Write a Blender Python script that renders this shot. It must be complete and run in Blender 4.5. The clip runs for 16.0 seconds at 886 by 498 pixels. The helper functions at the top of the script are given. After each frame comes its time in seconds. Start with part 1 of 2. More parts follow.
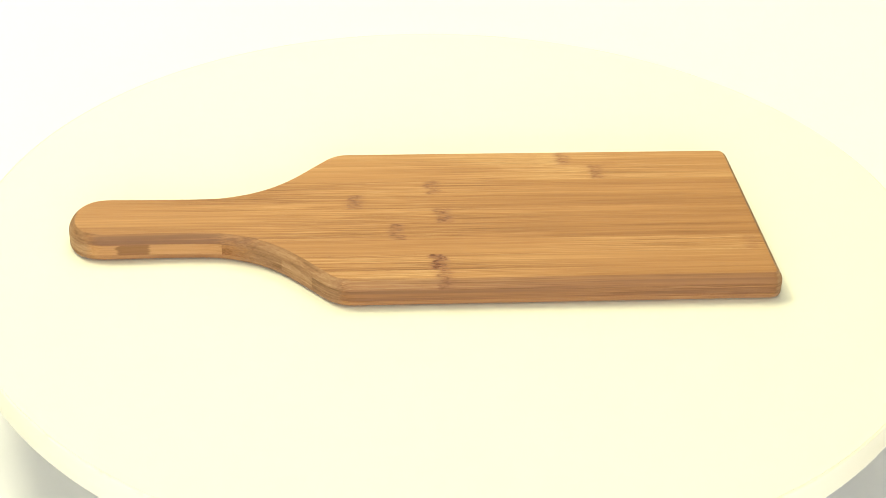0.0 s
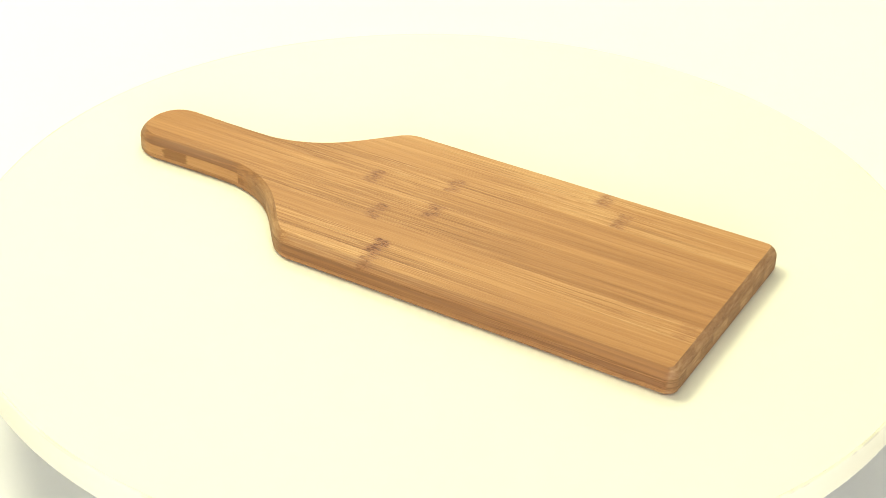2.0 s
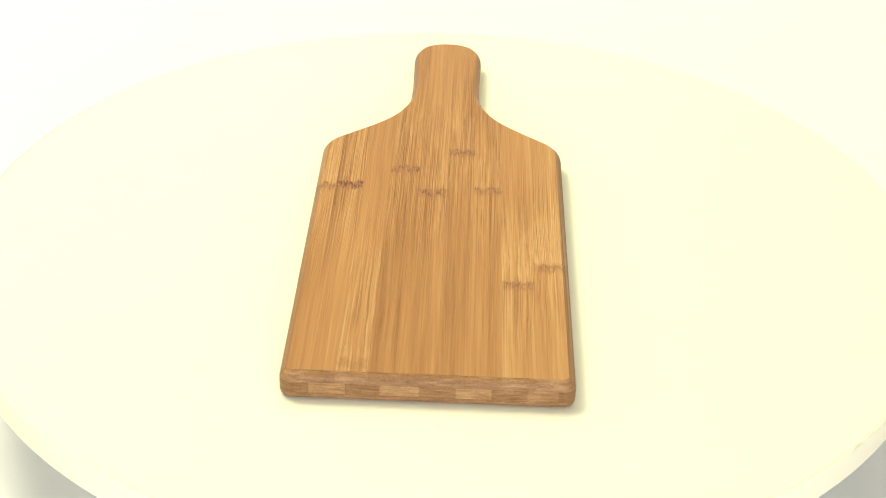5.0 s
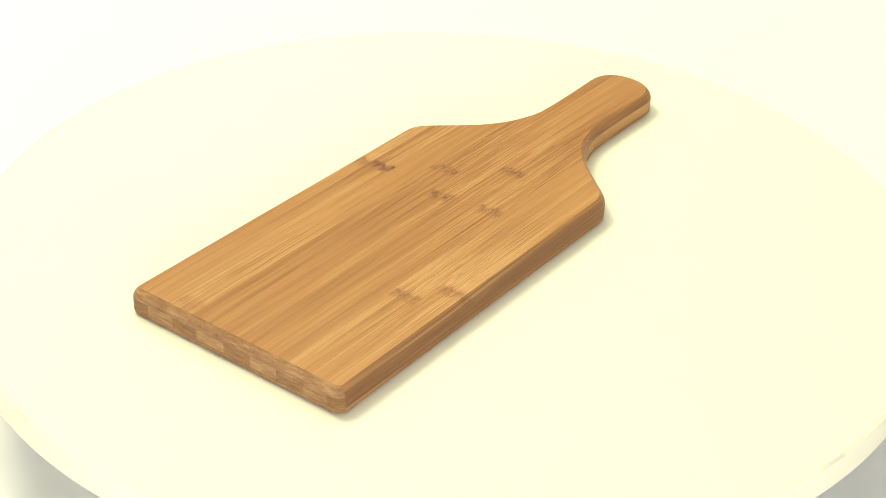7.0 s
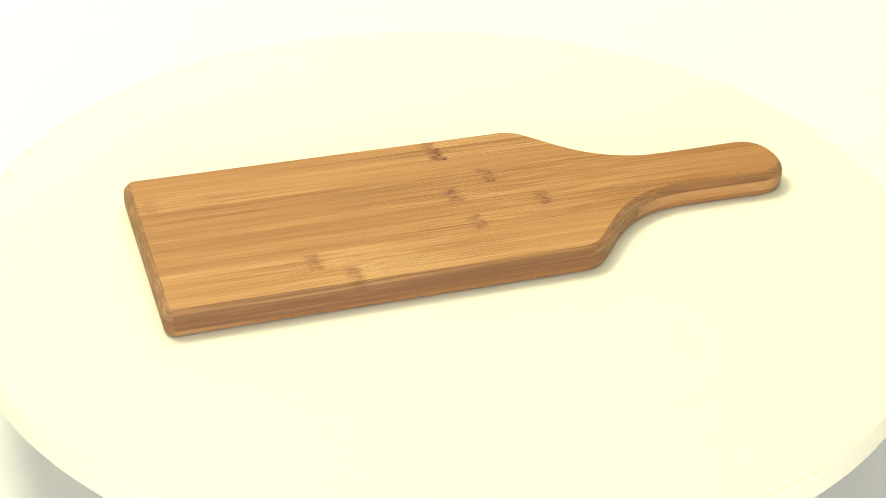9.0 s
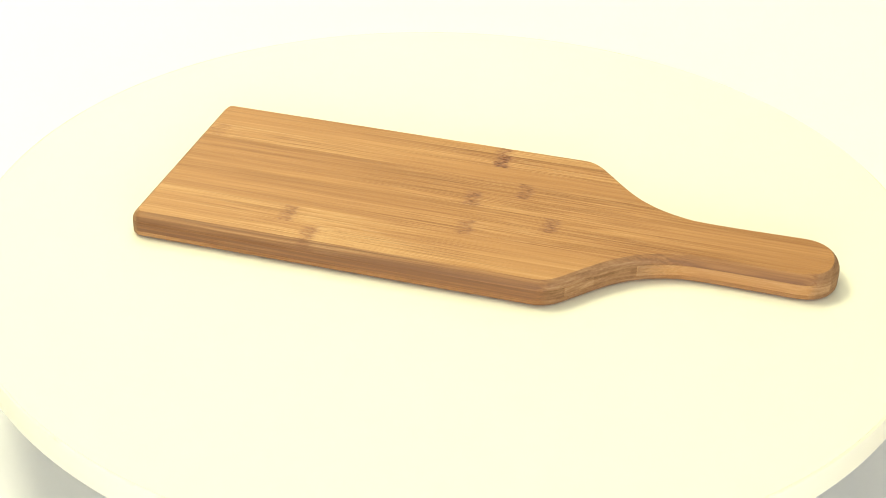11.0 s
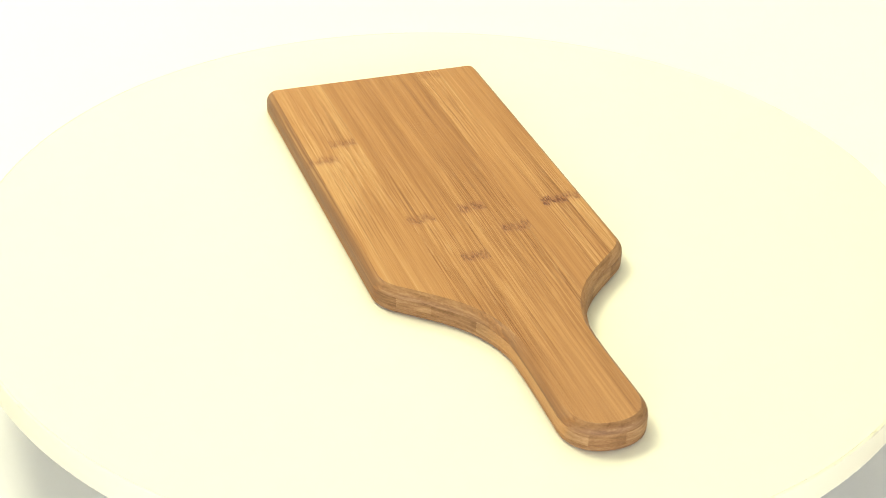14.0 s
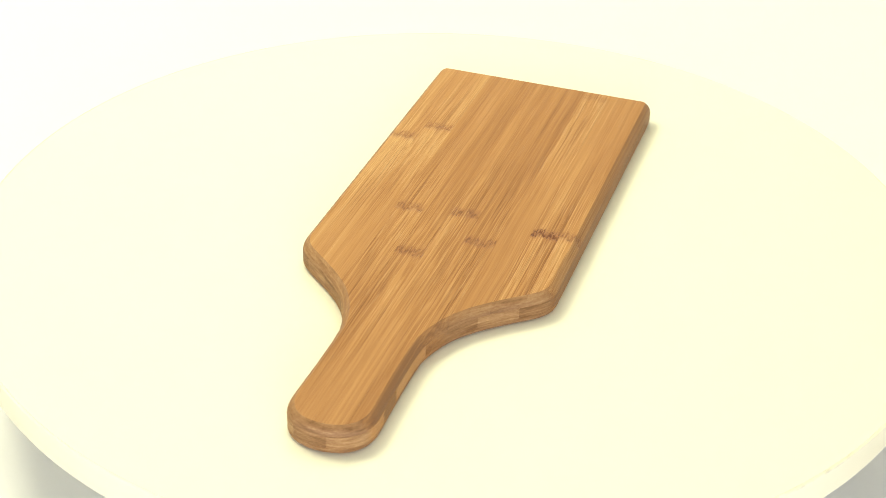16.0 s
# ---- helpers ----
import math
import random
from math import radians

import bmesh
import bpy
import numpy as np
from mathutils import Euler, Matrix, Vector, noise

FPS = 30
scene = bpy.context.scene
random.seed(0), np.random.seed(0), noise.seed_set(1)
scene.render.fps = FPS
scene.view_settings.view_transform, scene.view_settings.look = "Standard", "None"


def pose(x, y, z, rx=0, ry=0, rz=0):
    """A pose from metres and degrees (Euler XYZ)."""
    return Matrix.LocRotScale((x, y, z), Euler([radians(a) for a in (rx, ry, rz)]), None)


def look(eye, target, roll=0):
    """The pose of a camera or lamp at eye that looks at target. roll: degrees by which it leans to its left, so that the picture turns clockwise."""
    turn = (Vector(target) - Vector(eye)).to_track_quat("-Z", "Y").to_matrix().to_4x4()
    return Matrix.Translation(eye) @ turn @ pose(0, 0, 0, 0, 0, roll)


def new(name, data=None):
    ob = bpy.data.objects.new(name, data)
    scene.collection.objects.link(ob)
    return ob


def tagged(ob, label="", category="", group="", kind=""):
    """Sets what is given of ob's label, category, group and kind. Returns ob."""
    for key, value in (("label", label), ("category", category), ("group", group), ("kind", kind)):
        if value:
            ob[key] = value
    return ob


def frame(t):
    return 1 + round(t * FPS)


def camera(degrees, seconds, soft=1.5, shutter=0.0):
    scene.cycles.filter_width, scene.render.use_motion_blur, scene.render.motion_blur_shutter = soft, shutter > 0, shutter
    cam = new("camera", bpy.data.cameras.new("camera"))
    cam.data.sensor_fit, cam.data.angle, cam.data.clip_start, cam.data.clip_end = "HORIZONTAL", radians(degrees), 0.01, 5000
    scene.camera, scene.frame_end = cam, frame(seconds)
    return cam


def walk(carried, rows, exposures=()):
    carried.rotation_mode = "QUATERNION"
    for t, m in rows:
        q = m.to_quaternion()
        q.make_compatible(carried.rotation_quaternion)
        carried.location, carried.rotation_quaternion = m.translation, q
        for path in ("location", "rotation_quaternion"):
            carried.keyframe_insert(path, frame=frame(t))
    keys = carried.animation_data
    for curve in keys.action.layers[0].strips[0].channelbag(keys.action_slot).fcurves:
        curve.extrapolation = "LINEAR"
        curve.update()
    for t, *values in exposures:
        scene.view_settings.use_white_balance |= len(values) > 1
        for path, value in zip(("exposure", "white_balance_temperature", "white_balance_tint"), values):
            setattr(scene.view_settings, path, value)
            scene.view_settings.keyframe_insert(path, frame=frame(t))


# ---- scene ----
# ---- camera ----
LENS = 31.23
cam = camera(LENS, 16.0, soft=0.9, shutter=0.3)
EYE = Vector((0.0, -0.7717, 0.4670))
PAN, TILT, ROLL = radians(-0.254), radians(31.928), 1.818
AIM = EYE + Vector((math.sin(PAN) * math.cos(TILT), math.cos(PAN) * math.cos(TILT), -math.sin(TILT)))
walk(cam, [(0.0, look(EYE, AIM, ROLL)), (16.0, look(EYE, AIM, ROLL))], [(0.0, 0.0), (16.0, 0.0)])

# ---- world and light: an added, unseen closed grey tent, lit by area lamps ----
world = bpy.data.worlds.new("world")
scene.world = world
world.use_nodes = True
world.node_tree.nodes["Background"].inputs["Color"].default_value = (0.75, 0.84, 1.0, 1)
world.node_tree.nodes["Background"].inputs["Strength"].default_value = 0.07


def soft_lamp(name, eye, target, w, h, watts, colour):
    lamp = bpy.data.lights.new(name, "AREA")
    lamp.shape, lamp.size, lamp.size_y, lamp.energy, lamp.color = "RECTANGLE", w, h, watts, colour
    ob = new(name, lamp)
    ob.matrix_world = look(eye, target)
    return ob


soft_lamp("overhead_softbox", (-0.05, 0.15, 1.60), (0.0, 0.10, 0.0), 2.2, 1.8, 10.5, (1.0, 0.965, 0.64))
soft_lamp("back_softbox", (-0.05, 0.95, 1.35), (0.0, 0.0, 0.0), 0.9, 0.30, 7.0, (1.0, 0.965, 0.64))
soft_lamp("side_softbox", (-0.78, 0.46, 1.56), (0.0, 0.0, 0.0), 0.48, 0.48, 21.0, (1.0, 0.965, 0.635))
# low bluish fill lamp, added without a known source to lift rim and shadows
soft_lamp("front_fill", (0.05, -1.42, 0.32), (0.0, -0.05, 0.0), 1.6, 0.45, 13.5, (0.95, 0.935, 1.0))


# ---- materials ----
class Nodes:
    """A short way to write a node tree."""

    def __init__(self, name):
        self.mat = bpy.data.materials.new(name)
        self.mat.use_nodes = True
        self.tree = self.mat.node_tree
        self.bsdf = self.tree.nodes["Principled BSDF"]

    def put(self, socket, value):
        if isinstance(value, bpy.types.NodeSocket):
            self.tree.links.new(value, socket)
        else:
            socket.default_value = value

    def node(self, kind):
        return self.tree.nodes.new(kind)

    def math(self, op, a, b=0.0, c=0.0, clamp=False):
        n = self.node("ShaderNodeMath")
        n.operation, n.use_clamp = op, clamp
        for s, v in zip(n.inputs, (a, b, c)):
            self.put(s, v)
        return n.outputs[0]

    def vec(self, op, a, b):
        n = self.node("ShaderNodeVectorMath")
        n.operation = op
        self.put(n.inputs[0], a)
        self.put(n.inputs[1], b)
        return n.outputs[0]

    def noise(self, vector, scale, detail=3.0, rough=0.55):
        n = self.node("ShaderNodeTexNoise")
        self.put(n.inputs["Vector"], vector)
        n.inputs["Scale"].default_value, n.inputs["Detail"].default_value, n.inputs["Roughness"].default_value = scale, detail, rough
        return n.outputs["Fac"]

    def smooth(self, value, lo, hi, a=0.0, b=1.0):
        n = self.node("ShaderNodeMapRange")
        n.interpolation_type = "SMOOTHSTEP"
        for s, v in zip(n.inputs, (value, lo, hi, a, b)):
            self.put(s, v)
        return n.outputs[0]

    def mix(self, fac, a, b, blend="MIX"):
        n = self.node("ShaderNodeMix")
        n.data_type, n.blend_type = "RGBA", blend
        self.put(n.inputs[0], fac)
        self.put(n.inputs[6], a)
        self.put(n.inputs[7], b)
        return n.outputs[2]

    def ramp(self, fac, stops):
        n = self.node("ShaderNodeValToRGB")
        while len(n.color_ramp.elements) < len(stops):
            n.color_ramp.elements.new(0.5)
        for e, (at, col) in zip(n.color_ramp.elements, stops):
            e.position, e.color = at, (*col, 1)
        self.put(n.inputs[0], fac)
        return n.outputs[0]

    def prop(self, name):
        n = self.node("ShaderNodeAttribute")
        n.attribute_type, n.attribute_name = "OBJECT", name
        return n.outputs["Fac"]

    def bump(self, height, strength, distance):
        n = self.node("ShaderNodeBump")
        n.inputs["Strength"].default_value, n.inputs["Distance"].default_value = strength, distance
        self.put(n.inputs["Height"], height)
        self.put(self.bsdf.inputs["Normal"], n.outputs[0])


def bamboo():
    """Caramel bamboo: long fibres, a growth node across the strip where it has one, pores on cut ends."""
    k = Nodes("bamboo")
    co = k.node("ShaderNodeTexCoord")
    rnd = k.node("ShaderNodeObjectInfo").outputs["Random"]
    shift = k.node("ShaderNodeCombineXYZ")
    k.put(shift.inputs[0], k.math("MULTIPLY", rnd, 7.0))
    k.put(shift.inputs[1], k.math("MULTIPLY", rnd, 3.0))
    p = k.vec("ADD", co.outputs["Object"], shift.outputs[0])
    xyz = k.node("ShaderNodeSeparateXYZ")
    k.put(xyz.inputs[0], co.outputs["Object"])
    nrm = k.node("ShaderNodeSeparateXYZ")
    k.put(nrm.inputs[0], co.outputs["Normal"])
    warp = k.noise(k.vec("MULTIPLY", p, (10.0, 40.0, 40.0)), 1.0, 2.0)
    bent = k.node("ShaderNodeCombineXYZ")
    k.put(bent.inputs[1], k.math("MULTIPLY", warp, 0.0022))
    q = k.vec("ADD", p, bent.outputs[0])
    fibre = k.noise(k.vec("MULTIPLY", q, (18.0, 2000.0, 2000.0)), 1.0, 2.0, 0.6)
    streak = k.noise(k.vec("MULTIPLY", q, (6.0, 520.0, 520.0)), 1.0, 3.0, 0.6)
    broad = k.noise(k.vec("MULTIPLY", q, (3.0, 110.0, 110.0)), 1.0, 2.0)
    # place of the growth node along the strip
    dark = k.prop("node_dark")
    wave = k.noise(k.vec("MULTIPLY", p, (5.0, 120.0, 120.0)), 1.0, 1.0)
    at = k.math("SUBTRACT", xyz.outputs[0], k.prop("node_x"))
    at = k.math("ADD", at, k.math("MULTIPLY", k.math("SUBTRACT", wave, 0.5), 0.005))
    # beyond the node the strip is paler for a while
    paler = k.math("MULTIPLY", k.smooth(at, -0.0015, 0.0015, 1.0, 0.0), k.smooth(at, -0.085, -0.004, 0.0, 1.0))
    paler = k.math("MULTIPLY", paler, k.math("MULTIPLY", k.math("MINIMUM", dark, 0.7), k.smooth(k.prop("tone"), -0.2, 0.25, 0.2, 1.0)))
    # close to the nodes the fibres stand out, far from them the strip is calm
    lively = k.smooth(k.math("ABSOLUTE", k.math("ADD", at, 0.02)), 0.02, 0.13, 1.0, 0.35)
    fine = k.math("MULTIPLY", k.math("SUBTRACT", fibre, 0.5), k.math("MULTIPLY", lively, 0.80))
    long = k.math("ADD", k.math("MULTIPLY", k.math("SUBTRACT", streak, 0.5), k.math("ADD", k.math("MULTIPLY", lively, 0.18), 0.16)), k.math("MULTIPLY", k.math("SUBTRACT", broad, 0.5), 0.40))
    grain = k.math("ADD", k.math("ADD", fine, long), 0.49)
    grain = k.math("ADD", grain, k.math("MULTIPLY", k.prop("tone"), 0.11))
    grain = k.math("ADD", grain, k.math("MULTIPLY", paler, 0.11))
    lengthwise = k.ramp(grain, [(0.30, (0.205, 0.078, 0.024)), (0.44, (0.380, 0.177, 0.061)), (0.56, (0.484, 0.247, 0.092)), (0.74, (0.620, 0.376, 0.165))])
    # dark hairlines between fibre bundles, and short pale dashes
    hair = k.noise(k.vec("MULTIPLY", q, (9.0, 1000.0, 1000.0)), 1.0, 1.0)
    lengthwise = k.mix(k.smooth(hair, 0.60, 0.68, 0.0, k.math("MULTIPLY", lively, 0.60)), lengthwise, (0.20, 0.076, 0.022, 1))
    dash = k.noise(k.vec("MULTIPLY", q, (60.0, 1500.0, 1500.0)), 1.0, 1.0)
    lengthwise = k.mix(k.smooth(dash, 0.56, 0.68, 0.0, k.math("ADD", k.math("MULTIPLY", lively, 0.15), k.math("MULTIPLY", paler, 0.28))), lengthwise, (0.70, 0.46, 0.23, 1))
    tick = k.noise(k.vec("MULTIPLY", q, (90.0, 1300.0, 1300.0)), 1.0, 1.0)
    lengthwise = k.mix(k.math("MULTIPLY", k.smooth(tick, 0.60, 0.70, 0.0, 0.5), paler), lengthwise, (0.24, 0.105, 0.04, 1))
    # growth node: a brownish band with dark flecks drawn out along the fibres
    ragged = k.noise(k.vec("MULTIPLY", p, (60.0, 1100.0, 1100.0)), 1.0, 2.0, 0.7)
    wrinkle = k.math("ADD", at, k.math("MULTIPLY", k.math("SUBTRACT", ragged, 0.5), 0.009))
    line = k.smooth(k.math("ABSOLUTE", wrinkle), 0.0006, 0.0024, 1.0, 0.0)
    fleck = k.smooth(k.noise(k.vec("MULTIPLY", p, (260.0, 950.0, 950.0)), 1.0, 2.0), 0.44, 0.56)
    hatch = k.math("MULTIPLY", k.math("MULTIPLY", k.smooth(wrinkle, -0.002, 0.0, 0.0, 1.0), k.smooth(wrinkle, 0.0030, 0.0075, 1.0, 0.0)), fleck)
    core = k.math("MULTIPLY", k.math("MAXIMUM", k.math("MULTIPLY", line, k.math("ADD", k.math("MULTIPLY", fleck, 0.6), 0.2)), k.math("MULTIPLY", hatch, 0.80)), dark)
    blotch = k.smooth(k.noise(k.vec("MULTIPLY", p, (150.0, 260.0, 260.0)), 1.0, 2.0), 0.35, 0.65, 0.35, 1.0)
    halo = k.math("MULTIPLY", k.smooth(k.math("ABSOLUTE", k.math("ADD", wrinkle, -0.0018)), 0.002, 0.0070, 0.66, 0.0), k.math("MULTIPLY", dark, blotch))
    lengthwise = k.mix(k.math("MINIMUM", halo, 0.8), lengthwise, (0.340, 0.150, 0.066, 1))
    lengthwise = k.mix(k.math("MINIMUM", k.math("MULTIPLY", core, blotch), 0.95), lengthwise, (0.150, 0.047, 0.021, 1))
    patch_at = k.math("ABSOLUTE", k.math("ADD", k.math("SUBTRACT", xyz.outputs[0], k.prop("patch_x")), k.math("MULTIPLY", k.math("SUBTRACT", streak, 0.5), 0.008)))
    lengthwise = k.mix(k.smooth(patch_at, 0.0075, 0.0100, 0.75, 0.0), lengthwise, (0.20, 0.085, 0.028, 1))
    # flanks darkened by normal: painted side shade, with an outer strip's darker skin
    flank = k.smooth(k.math("ABSOLUTE", nrm.outputs[1]), 0.25, 0.6)
    skin_shade = k.math("MULTIPLY", k.math("MULTIPLY", flank, k.prop("skin_shade")), k.smooth(streak, 0.34, 0.62, 1.0, 0.45))
    lengthwise = k.mix(skin_shade, lengthwise, (0.22, 0.106, 0.052, 1))
    # cut ends: pores and faint layers
    pores = k.noise(k.vec("MULTIPLY", co.outputs["Object"], (160.0, 700.0, 1300.0)), 1.0, 2.0, 0.6)
    patch = k.noise(k.vec("MULTIPLY", co.outputs["Object"], (40.0, 90.0, 700.0)), 1.0, 2.0)
    ends = k.math("ADD", k.math("ADD", k.math("MULTIPLY", pores, 0.30), k.math("MULTIPLY", patch, 0.65)), k.math("MULTIPLY", k.prop("tone"), 0.13))
    endgrain = k.ramp(ends, [(0.26, (0.205, 0.100, 0.043)), (0.50, (0.350, 0.190, 0.087)), (0.74, (0.52, 0.322, 0.158))])
    cut = k.smooth(k.math("ADD", k.math("ABSOLUTE", nrm.outputs[0]), k.math("MULTIPLY", k.math("SUBTRACT", ragged, 0.5), 0.4)), 0.22, 0.50)
    colour = k.mix(cut, lengthwise, endgrain)
    k.put(k.bsdf.inputs["Base Color"], colour)
    k.put(k.bsdf.inputs["Roughness"], k.math("ADD", k.math("MULTIPLY", streak, 0.18), 0.42))
    k.bsdf.inputs["Specular IOR Level"].default_value = 0.36
    # sheen drawn out across the fibres
    across = k.node("ShaderNodeVectorTransform")
    across.vector_type, across.convert_from, across.convert_to = "VECTOR", "OBJECT", "WORLD"
    across.inputs[0].default_value = (0.0, 1.0, 0.0)
    k.put(k.bsdf.inputs["Tangent"], across.outputs[0])
    k.bsdf.inputs["Anisotropic"].default_value = 0.9
    k.bump(k.math("ADD", fibre, k.math("MULTIPLY", core, -1.6)), 0.5, 0.0003)
    return k.mat


def matte_white(name, colour, rough, scale, depth, gloss=0.5, worn=False):
    k = Nodes(name)
    co = k.node("ShaderNodeTexCoord").outputs["Object"]
    big, fine = k.noise(co, 3.0), k.noise(co, scale, 4.0)
    amount = k.math("ADD", k.math("MULTIPLY", big, 0.5), k.math("MULTIPLY", fine, 0.5))
    paint = k.mix(amount, tuple(c * 0.97 for c in colour) + (1,), tuple(min(c * 1.02, 0.95) for c in colour) + (1,))
    if worn:
        # grey rubbed patches along the upper arris
        xyz = k.node("ShaderNodeSeparateXYZ")
        k.put(xyz.inputs[0], co)
        rubbed = k.smooth(k.noise(co, 22.0, 4.0, 0.65), 0.54, 0.62, 0.0, 0.30)
        paint = k.mix(k.math("MULTIPLY", rubbed, k.smooth(xyz.outputs[2], -0.0014, -0.0006)), paint, (0.42, 0.39, 0.35, 1))
    k.put(k.bsdf.inputs["Base Color"], paint)
    k.put(k.bsdf.inputs["Roughness"], k.math("ADD", k.math("MULTIPLY", fine, 0.1), rough))
    k.bsdf.inputs["Specular IOR Level"].default_value = gloss
    k.bump(fine, 0.15, depth)
    return k.mat


BAMBOO = bamboo()
LACQUER = matte_white("cream_lacquer", (0.86, 0.85, 0.725), 0.55, 60.0, 0.0001, 0.2)
# edge colour raised above the plate's to stand in for light on its side
RIM = matte_white("brightened_edging", (0.92, 0.89, 0.72), 0.6, 80.0, 0.0001, 0.1, worn=True)
SHEET = matte_white("white_paper", (0.84, 0.85, 0.87), 0.9, 400.0, 0.0002, 0.1)
FABRIC = matte_white("grey_fabric", (0.42, 0.42, 0.43), 0.9, 900.0, 0.0003, 0.1)


# ---- small builders ----
def finish(bm, name, material, angle=32.0):
    bmesh.ops.recalc_face_normals(bm, faces=bm.faces)
    mesh = bpy.data.meshes.new(name)
    for f in bm.faces:
        f.smooth = True
    for e in bm.edges:
        e.smooth = len(e.link_faces) == 2 and e.calc_face_angle(0.0) < radians(angle)
    bm.to_mesh(mesh)
    bm.free()
    mesh.materials.append(material)
    return mesh


def part(name, bm, material, parent, label=""):
    ob = new(name, finish(bm, name, material))
    ob.parent = parent
    return tagged(ob, label)


def slab(x0, x1, y0, y1, z0, z1):
    bm = bmesh.new()
    bmesh.ops.create_cube(bm, size=1.0)
    for v in bm.verts:
        v.co = ((x0 + x1) / 2 + v.co.x * (x1 - x0), (y0 + y1) / 2 + v.co.y * (y1 - y0), (z0 + z1) / 2 + v.co.z * (z1 - z0))
    bmesh.ops.bevel(bm, geom=bm.edges[:], offset=0.004, segments=2, affect="EDGES")
    return bm


def lathe(profile, steps):
    """A solid of revolution; the profile runs from the axis to the axis."""
    bm = bmesh.new()
    rings = []
    for r, z in profile:
        if r == 0:
            rings.append([bm.verts.new((0, 0, z))])
        else:
            rings.append([bm.verts.new((r * math.cos(2 * math.pi * i / steps), r * math.sin(2 * math.pi * i / steps), z)) for i in range(steps)])
    for a, b in zip(rings, rings[1:]):
        for i in range(steps):
            j = (i + 1) % steps
            quad = [a[i % len(a)], b[i % len(b)], b[j % len(b)], a[j % len(a)]]
            bm.faces.new(list(dict.fromkeys(quad)))
    return bm


# ---- the paper sweep, and the unseen tent added around it ----
FLOOR_Z = -0.088


def sweep_sheet():
    """Floor sheet that curves up into the back wall."""
    line = [(-1.5, 0.0), (0.75, 0.0)]
    for i in range(1, 17):
        a = math.pi / 2 * i / 16
        line.append((0.75 + 0.45 * math.sin(a), 0.45 - 0.45 * math.cos(a)))
    line.append((1.2, 0.5))
    under = [(line[i][0] + 0.004 * n, line[i][1] - 0.004 * m) for i, (n, m) in enumerate([(0, 1), (0, 1)] + [(math.sin(math.pi / 2 * i / 16), math.cos(math.pi / 2 * i / 16)) for i in range(1, 17)] + [(1, 0)])]
    bm = bmesh.new()
    top, low = ([[bm.verts.new((x, y, FLOOR_Z + z)) for x in (-1.3, 1.3)] for y, z in l] for l in (line, under))
    for a, b in zip(top, top[1:]):
        bm.faces.new((a[0], a[1], b[1], b[0]))
    for a, b in zip(low, low[1:]):
        bm.faces.new((b[0], b[1], a[1], a[0]))
    for side in (0, 1):
        for i in range(len(top) - 1):
            bm.faces.new((top[i][side], low[i][side], low[i + 1][side], top[i + 1][side]))
    for i in (0, -1):
        bm.faces.new((top[i][0], top[i][1], low[i][1], low[i][0]))
    return bm


def shell(name, bm, label, category, material=FABRIC):
    ob = new(name, finish(bm, name, material))
    return tagged(ob, label, category, kind="structure")


shell("backdrop", sweep_sheet(), "seamless white paper sweep below and behind the turntable", "backdrop", SHEET)
# walls and ceiling are added out of view; their grey limits bounce and reflections
shell("added_wall_back", slab(-1.32, 1.32, 1.206, 1.224, FLOOR_Z, 1.68), "unseen grey fabric panel added behind to dim reflections", "wall")
shell("added_wall_left", slab(-1.32, -1.302, -1.5, 1.2, FLOOR_Z, 1.68), "unseen grey fabric panel added at the side to limit bounce", "wall")
shell("added_wall_right", slab(1.302, 1.32, -1.5, 1.2, FLOOR_Z, 1.68), "unseen grey fabric panel added at the side to limit bounce", "wall")
shell("added_wall_front", slab(-1.32, 1.32, -1.52, -1.502, FLOOR_Z, 1.68), "unseen grey fabric panel added in front to limit bounce", "wall")
shell("ceiling", slab(-1.32, 1.32, -1.52, 1.224, 1.682, 1.70), "unseen grey fabric panel added overhead to limit bounce", "ceiling")


# ---- turntable ----
def turntable():
    root = tagged(new("turntable"), "round white lacquered display turntable, slowly turning", "turntable")
    R, T = 0.2695, 0.0170
    W = 0.0003
    edge = [(R - 0.001 + 0.001 * math.sin(a), -0.001 + 0.001 * math.cos(a)) for a in (0, 0.4, 0.8, 1.2, math.pi / 2)]
    low = [(R - 0.0015 + 0.0015 * math.cos(a), -T + 0.0015 - 0.0015 * math.sin(a)) for a in (0, 0.5, 1.0, math.pi / 2)]
    r = R - 0.001 - W
    part("plate", lathe([(0, 0), (0.12, 0), (0.24, 0), (r - 0.0003, 0), (r, -0.0003), (r, -T), (0.13, -T), (0, -T)], 192), LACQUER, root)
    ring = edge + low
    part("rim", lathe([(r, -0.0003), (r + 0.0003, 0.0)] + ring + [(r, -T), (r, -0.0003)], 192), RIM, root, "smooth white plate edge, painted brighter in place of light")
    base = [(0, -T), (0.105, -T), (0.11, -T - 0.004), (0.11, FLOOR_Z + 0.004), (0.106, FLOOR_Z), (0, FLOOR_Z)]
    part("base", lathe(base, 96), LACQUER, root)
    return root


# ---- cutting board ----
HALF, LONG, GRIP, THICK = 0.0715, 0.3834, 0.0222, 0.0149
TIP = 0.0008
PLY = (0.0, 0.0036, 0.0098, THICK)


def bezier(a, b, c, d, n):
    return [a * (1 - t) ** 3 + b * 3 * t * (1 - t) ** 2 + c * 3 * t * t * (1 - t) + d * t ** 3 for t in (i / n for i in range(n))]


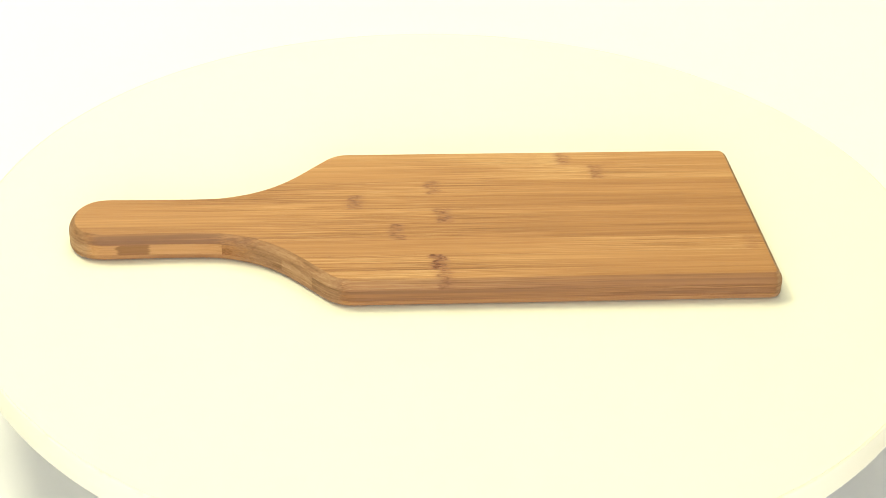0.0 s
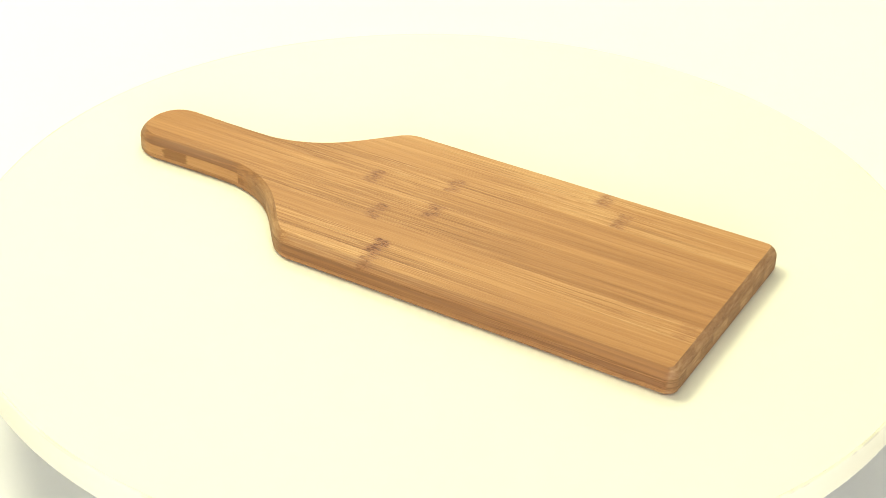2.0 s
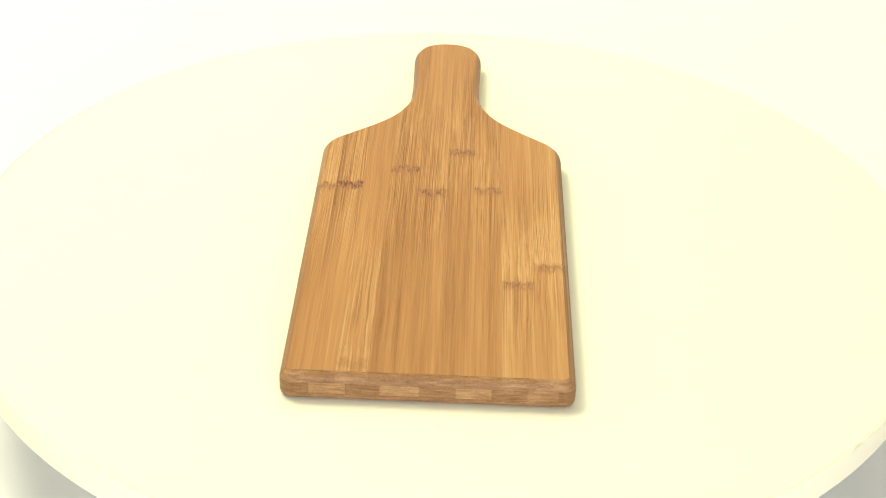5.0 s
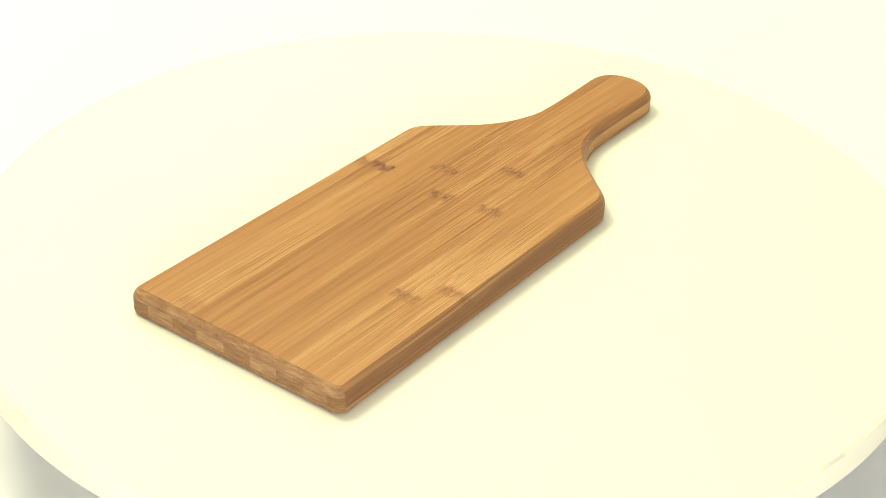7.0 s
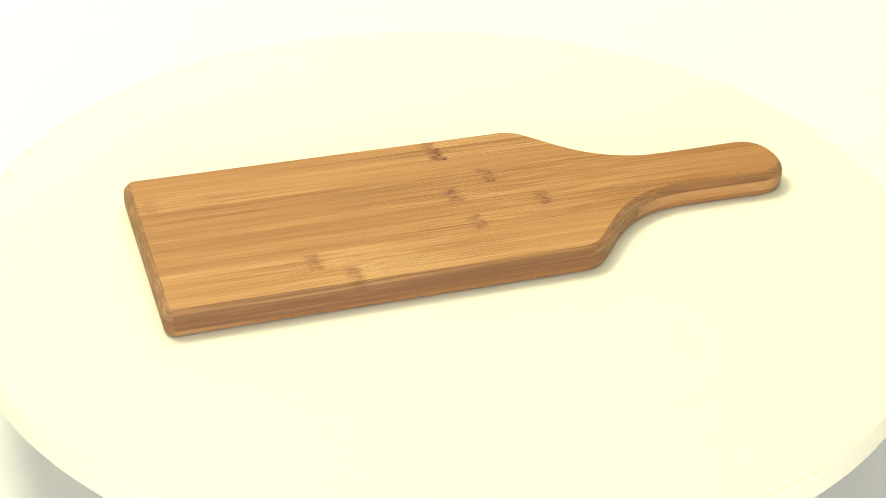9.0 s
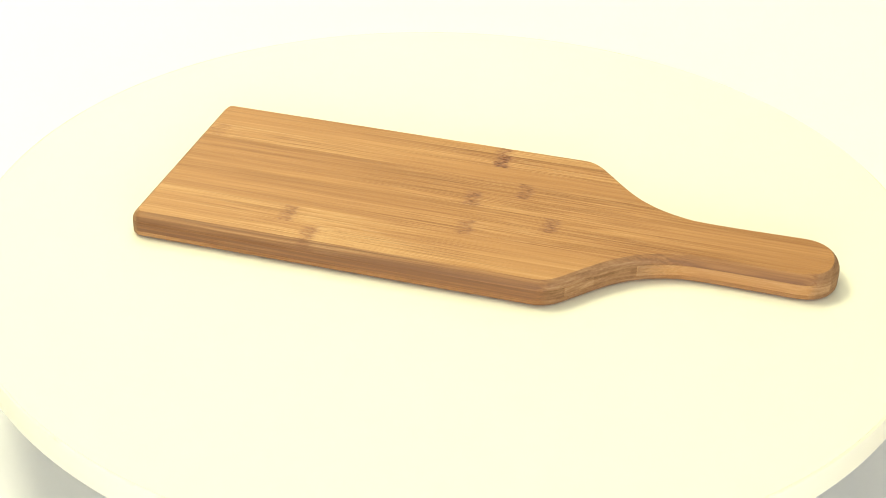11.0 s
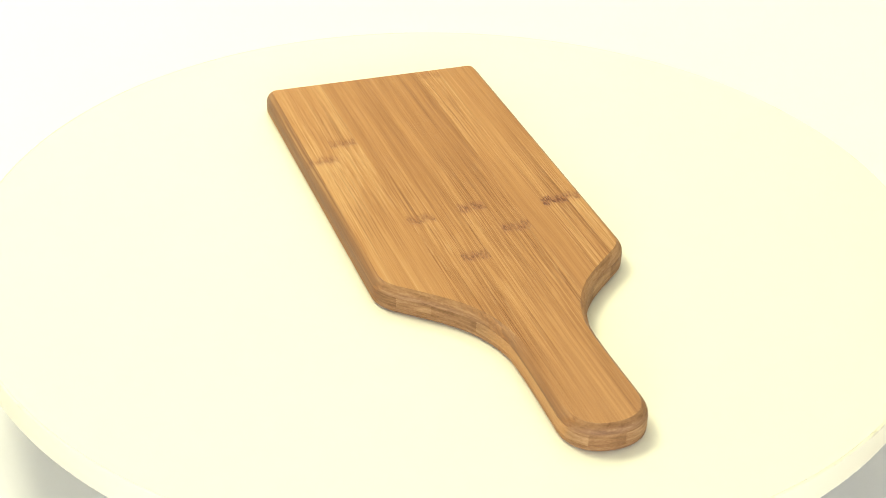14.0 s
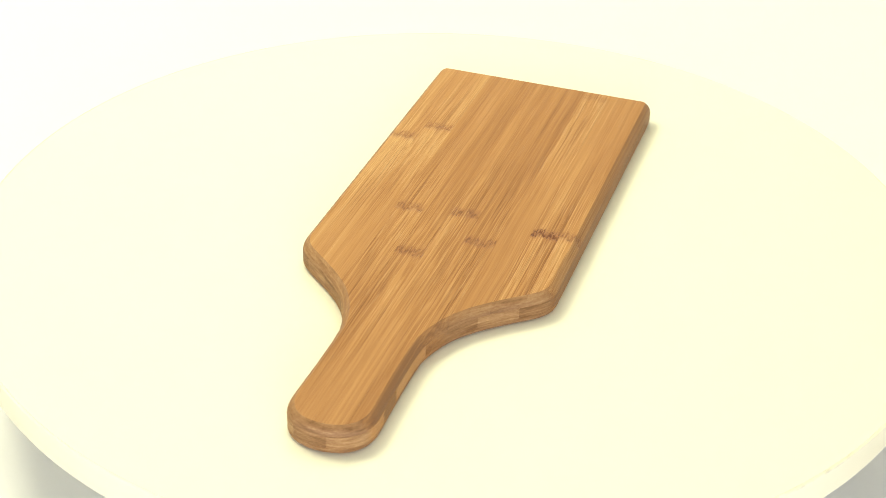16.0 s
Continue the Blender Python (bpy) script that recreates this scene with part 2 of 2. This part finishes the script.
def board_outline():
    """Counter-clockwise: square blade with eased corners, sloping shoulders, a round-ended grip."""
    V = lambda x, y: Vector((x, y))
    r = 0.0065
    up = bezier(V(TIP, HALF - r), V(TIP, HALF - r * 0.45), V(TIP - r * 0.45, HALF), V(TIP - r, HALF), 8)
    up += [V(TIP - r, HALF).lerp(V(-0.2285, HALF), i / 24) for i in range(24)]
    up += bezier(V(-0.2285, HALF), V(-0.2345, HALF), V(-0.2395, 0.0690), V(-0.2438, 0.0644), 8)
    up += bezier(V(-0.2438, 0.0644), V(-0.2622, 0.0440), V(-0.2715, 0.0280), V(-0.3020, GRIP), 22)
    up += bezier(V(-0.3020, GRIP), V(-0.3170, GRIP - 0.0012), V(-0.3400, GRIP - 0.0004), V(-0.3620, GRIP), 10)
    up += bezier(V(-0.3620, GRIP), V(-0.3765, GRIP), V(-LONG, 0.0125), V(-LONG, 0.0), 14)
    return up + [V(-LONG, 0.0)] + [V(p.x, -p.y) for p in reversed(up)]


def inset(loop, d):
    out = []
    n = len(loop)
    for i in range(n):
        t = (loop[(i + 1) % n] - loop[i - 1]).normalized()
        out.append(loop[i] + Vector((-t.y, t.x)) * d)
    return out


def board_solid():
    """The whole board with its eased top and bottom edges."""
    loop = board_outline()
    section = [(0.0024, 0.0)] + [(0.0024 * (1 - math.sin(a)), 0.0024 * (1 - math.cos(a))) for a in (0.4, 0.8, 1.2, math.pi / 2)]
    section += [(0.0, THICK * 0.5)]
    section += [(d, THICK - h) for d, h in ((0.0, 0.0060), (0.0002, 0.0046), (0.0007, 0.0033), (0.0015, 0.0020), (0.0026, 0.0009), (0.0037, 0.0))]
    bm = bmesh.new()
    rings = [[bm.verts.new((q.x, q.y, z)) for q in inset(loop, d)] for d, z in section]
    n = len(loop)
    for a, b in zip(rings, rings[1:]):
        for i in range(n):
            bm.faces.new((a[i], a[(i + 1) % n], b[(i + 1) % n], b[i]))
    bm.faces.new(rings[-1])
    bm.faces.new(list(reversed(rings[0])))
    return bm


def keep_between(bm, axis, lo, hi):
    for at, sign in ((lo, -1), (hi, 1)):
        normal = Vector((0, 0, 0))
        normal[axis] = sign
        point = Vector((0, 0, 0))
        point[axis] = at
        cut = bmesh.ops.bisect_plane(bm, geom=bm.verts[:] + bm.edges[:] + bm.faces[:], plane_co=point, plane_no=normal, clear_outer=True, dist=1e-7)
        rim = [e for e in cut["geom_cut"] if isinstance(e, bmesh.types.BMEdge)]
        if rim:
            bmesh.ops.contextual_create(bm, geom=rim)


def cutting_board():
    root = tagged(new("cutting_board"), "caramel bamboo cutting board with round-ended handle lying on the turntable", "cutting board")
    whole = board_solid()
    # cuts across the width; each strip's tone, node place, node darkness, skin and painted shade
    plies = (
        ("bottom_strip", 0, (-0.08, -0.048, -0.016, 0.016, 0.048, 0.08), ((-0.15, 0, 0, 0.3),) * 4 + ((-0.1, 0, 0, 0.3),)),
        ("core_strip", 1, (-0.08, -0.0569, -0.0395, -0.0228, -0.0040, 0.0137, 0.0308, 0.0484, 0.0630, 0.08),
         ((-0.8, 0, 0, 0.7), (0.5, 0, 0, 0), (-0.6, 0, 0, 0), (0.7, 0, 0, 0), (-0.4, 0, 0, 0), (0.9, 0, 0, 0), (-0.5, 0, 0, 0), (0.2, 0, 0, 0), (-0.9, 0, 0, 1.0))),
        ("top_strip", 2, (-0.08, -0.0595, -0.0441, -0.0287, -0.0117, 0.0041, 0.0199, 0.0357, 0.0524, 0.08),
         ((0.22, -0.1825, 0.9, 0.6), (-0.10, -0.1847, 1.9, 0.4), (0.15, -0.012, 0.3, 0.6), (-0.22, -0.2058, 0.95, 0.8), (-0.26, -0.1788, 1.1, 0.4),
          (-0.15, -0.2278, 1.0, 0.7), (0.0, -0.1830, 0.8, 0.8), (0.25, -0.0856, 0.68, 0.4), (0.3, -0.1033, 0.75, 0.9))),
    )
    for name, level, cuts, looks in plies:
        for lo, hi, (tone, node_x, dark, skin_shade) in zip(cuts, cuts[1:], looks):
            bm = whole.copy()
            keep_between(bm, 2, PLY[level] + 0.00003 * (level == 2) + 0.00008 * (level == 1), PLY[level + 1] - 0.00003 * (level < 2))
            keep_between(bm, 1, lo + 0.000015, hi - 0.000015)
            ob = part(name, bm, BAMBOO, root)
            ob["tone"], ob["node_x"], ob["node_dark"], ob["skin_shade"] = float(tone), float(node_x), float(dark), float(skin_shade)
            # one core strip has a dark brown patch on its flank along the grip
            ob["patch_x"] = -0.3462 if name == "core_strip" and lo == -0.0228 else 9.0
    whole.free()
    return root


TABLE = turntable()
BOARD = cutting_board()


# ---- how the turntable turns ----
TURN = [
    (0.0, 0.0), (0.5, -8.57), (1.0, -17.06), (1.5, -25.73), (2.0, -35.14), (2.5, -45.11), (3.0, -55.25), (3.5, -65.45), (4.0, -75.65),
    (6.5, -123.47), (7.0, -131.22), (7.5, -139.61), (8.0, -148.58), (8.5, -157.38), (9.0, -165.95), (11.5, -208.71), (12.0, -217.86), (12.5, -227.05),
    (13.0, -236.23), (13.5, -245.47), (14.0, -254.79), (14.5, -263.82), (15.0, -273.09), (15.5, -282.93), (16.0, -293.09)]
LIE = pose(0.1719, 0.0094, 0.0003, 0, 0, 5.5)
# the plate sits a little off its axle
SEAT = pose(0.0007, -0.0015, 0)


def motions():
    walk(TABLE, [(t, pose(0, 0, 0, 0, 0, a) @ SEAT) for t, a in TURN])
    walk(BOARD, [(t, pose(0, 0, 0, 0, 0, a) @ LIE) for t, a in TURN])


motions()
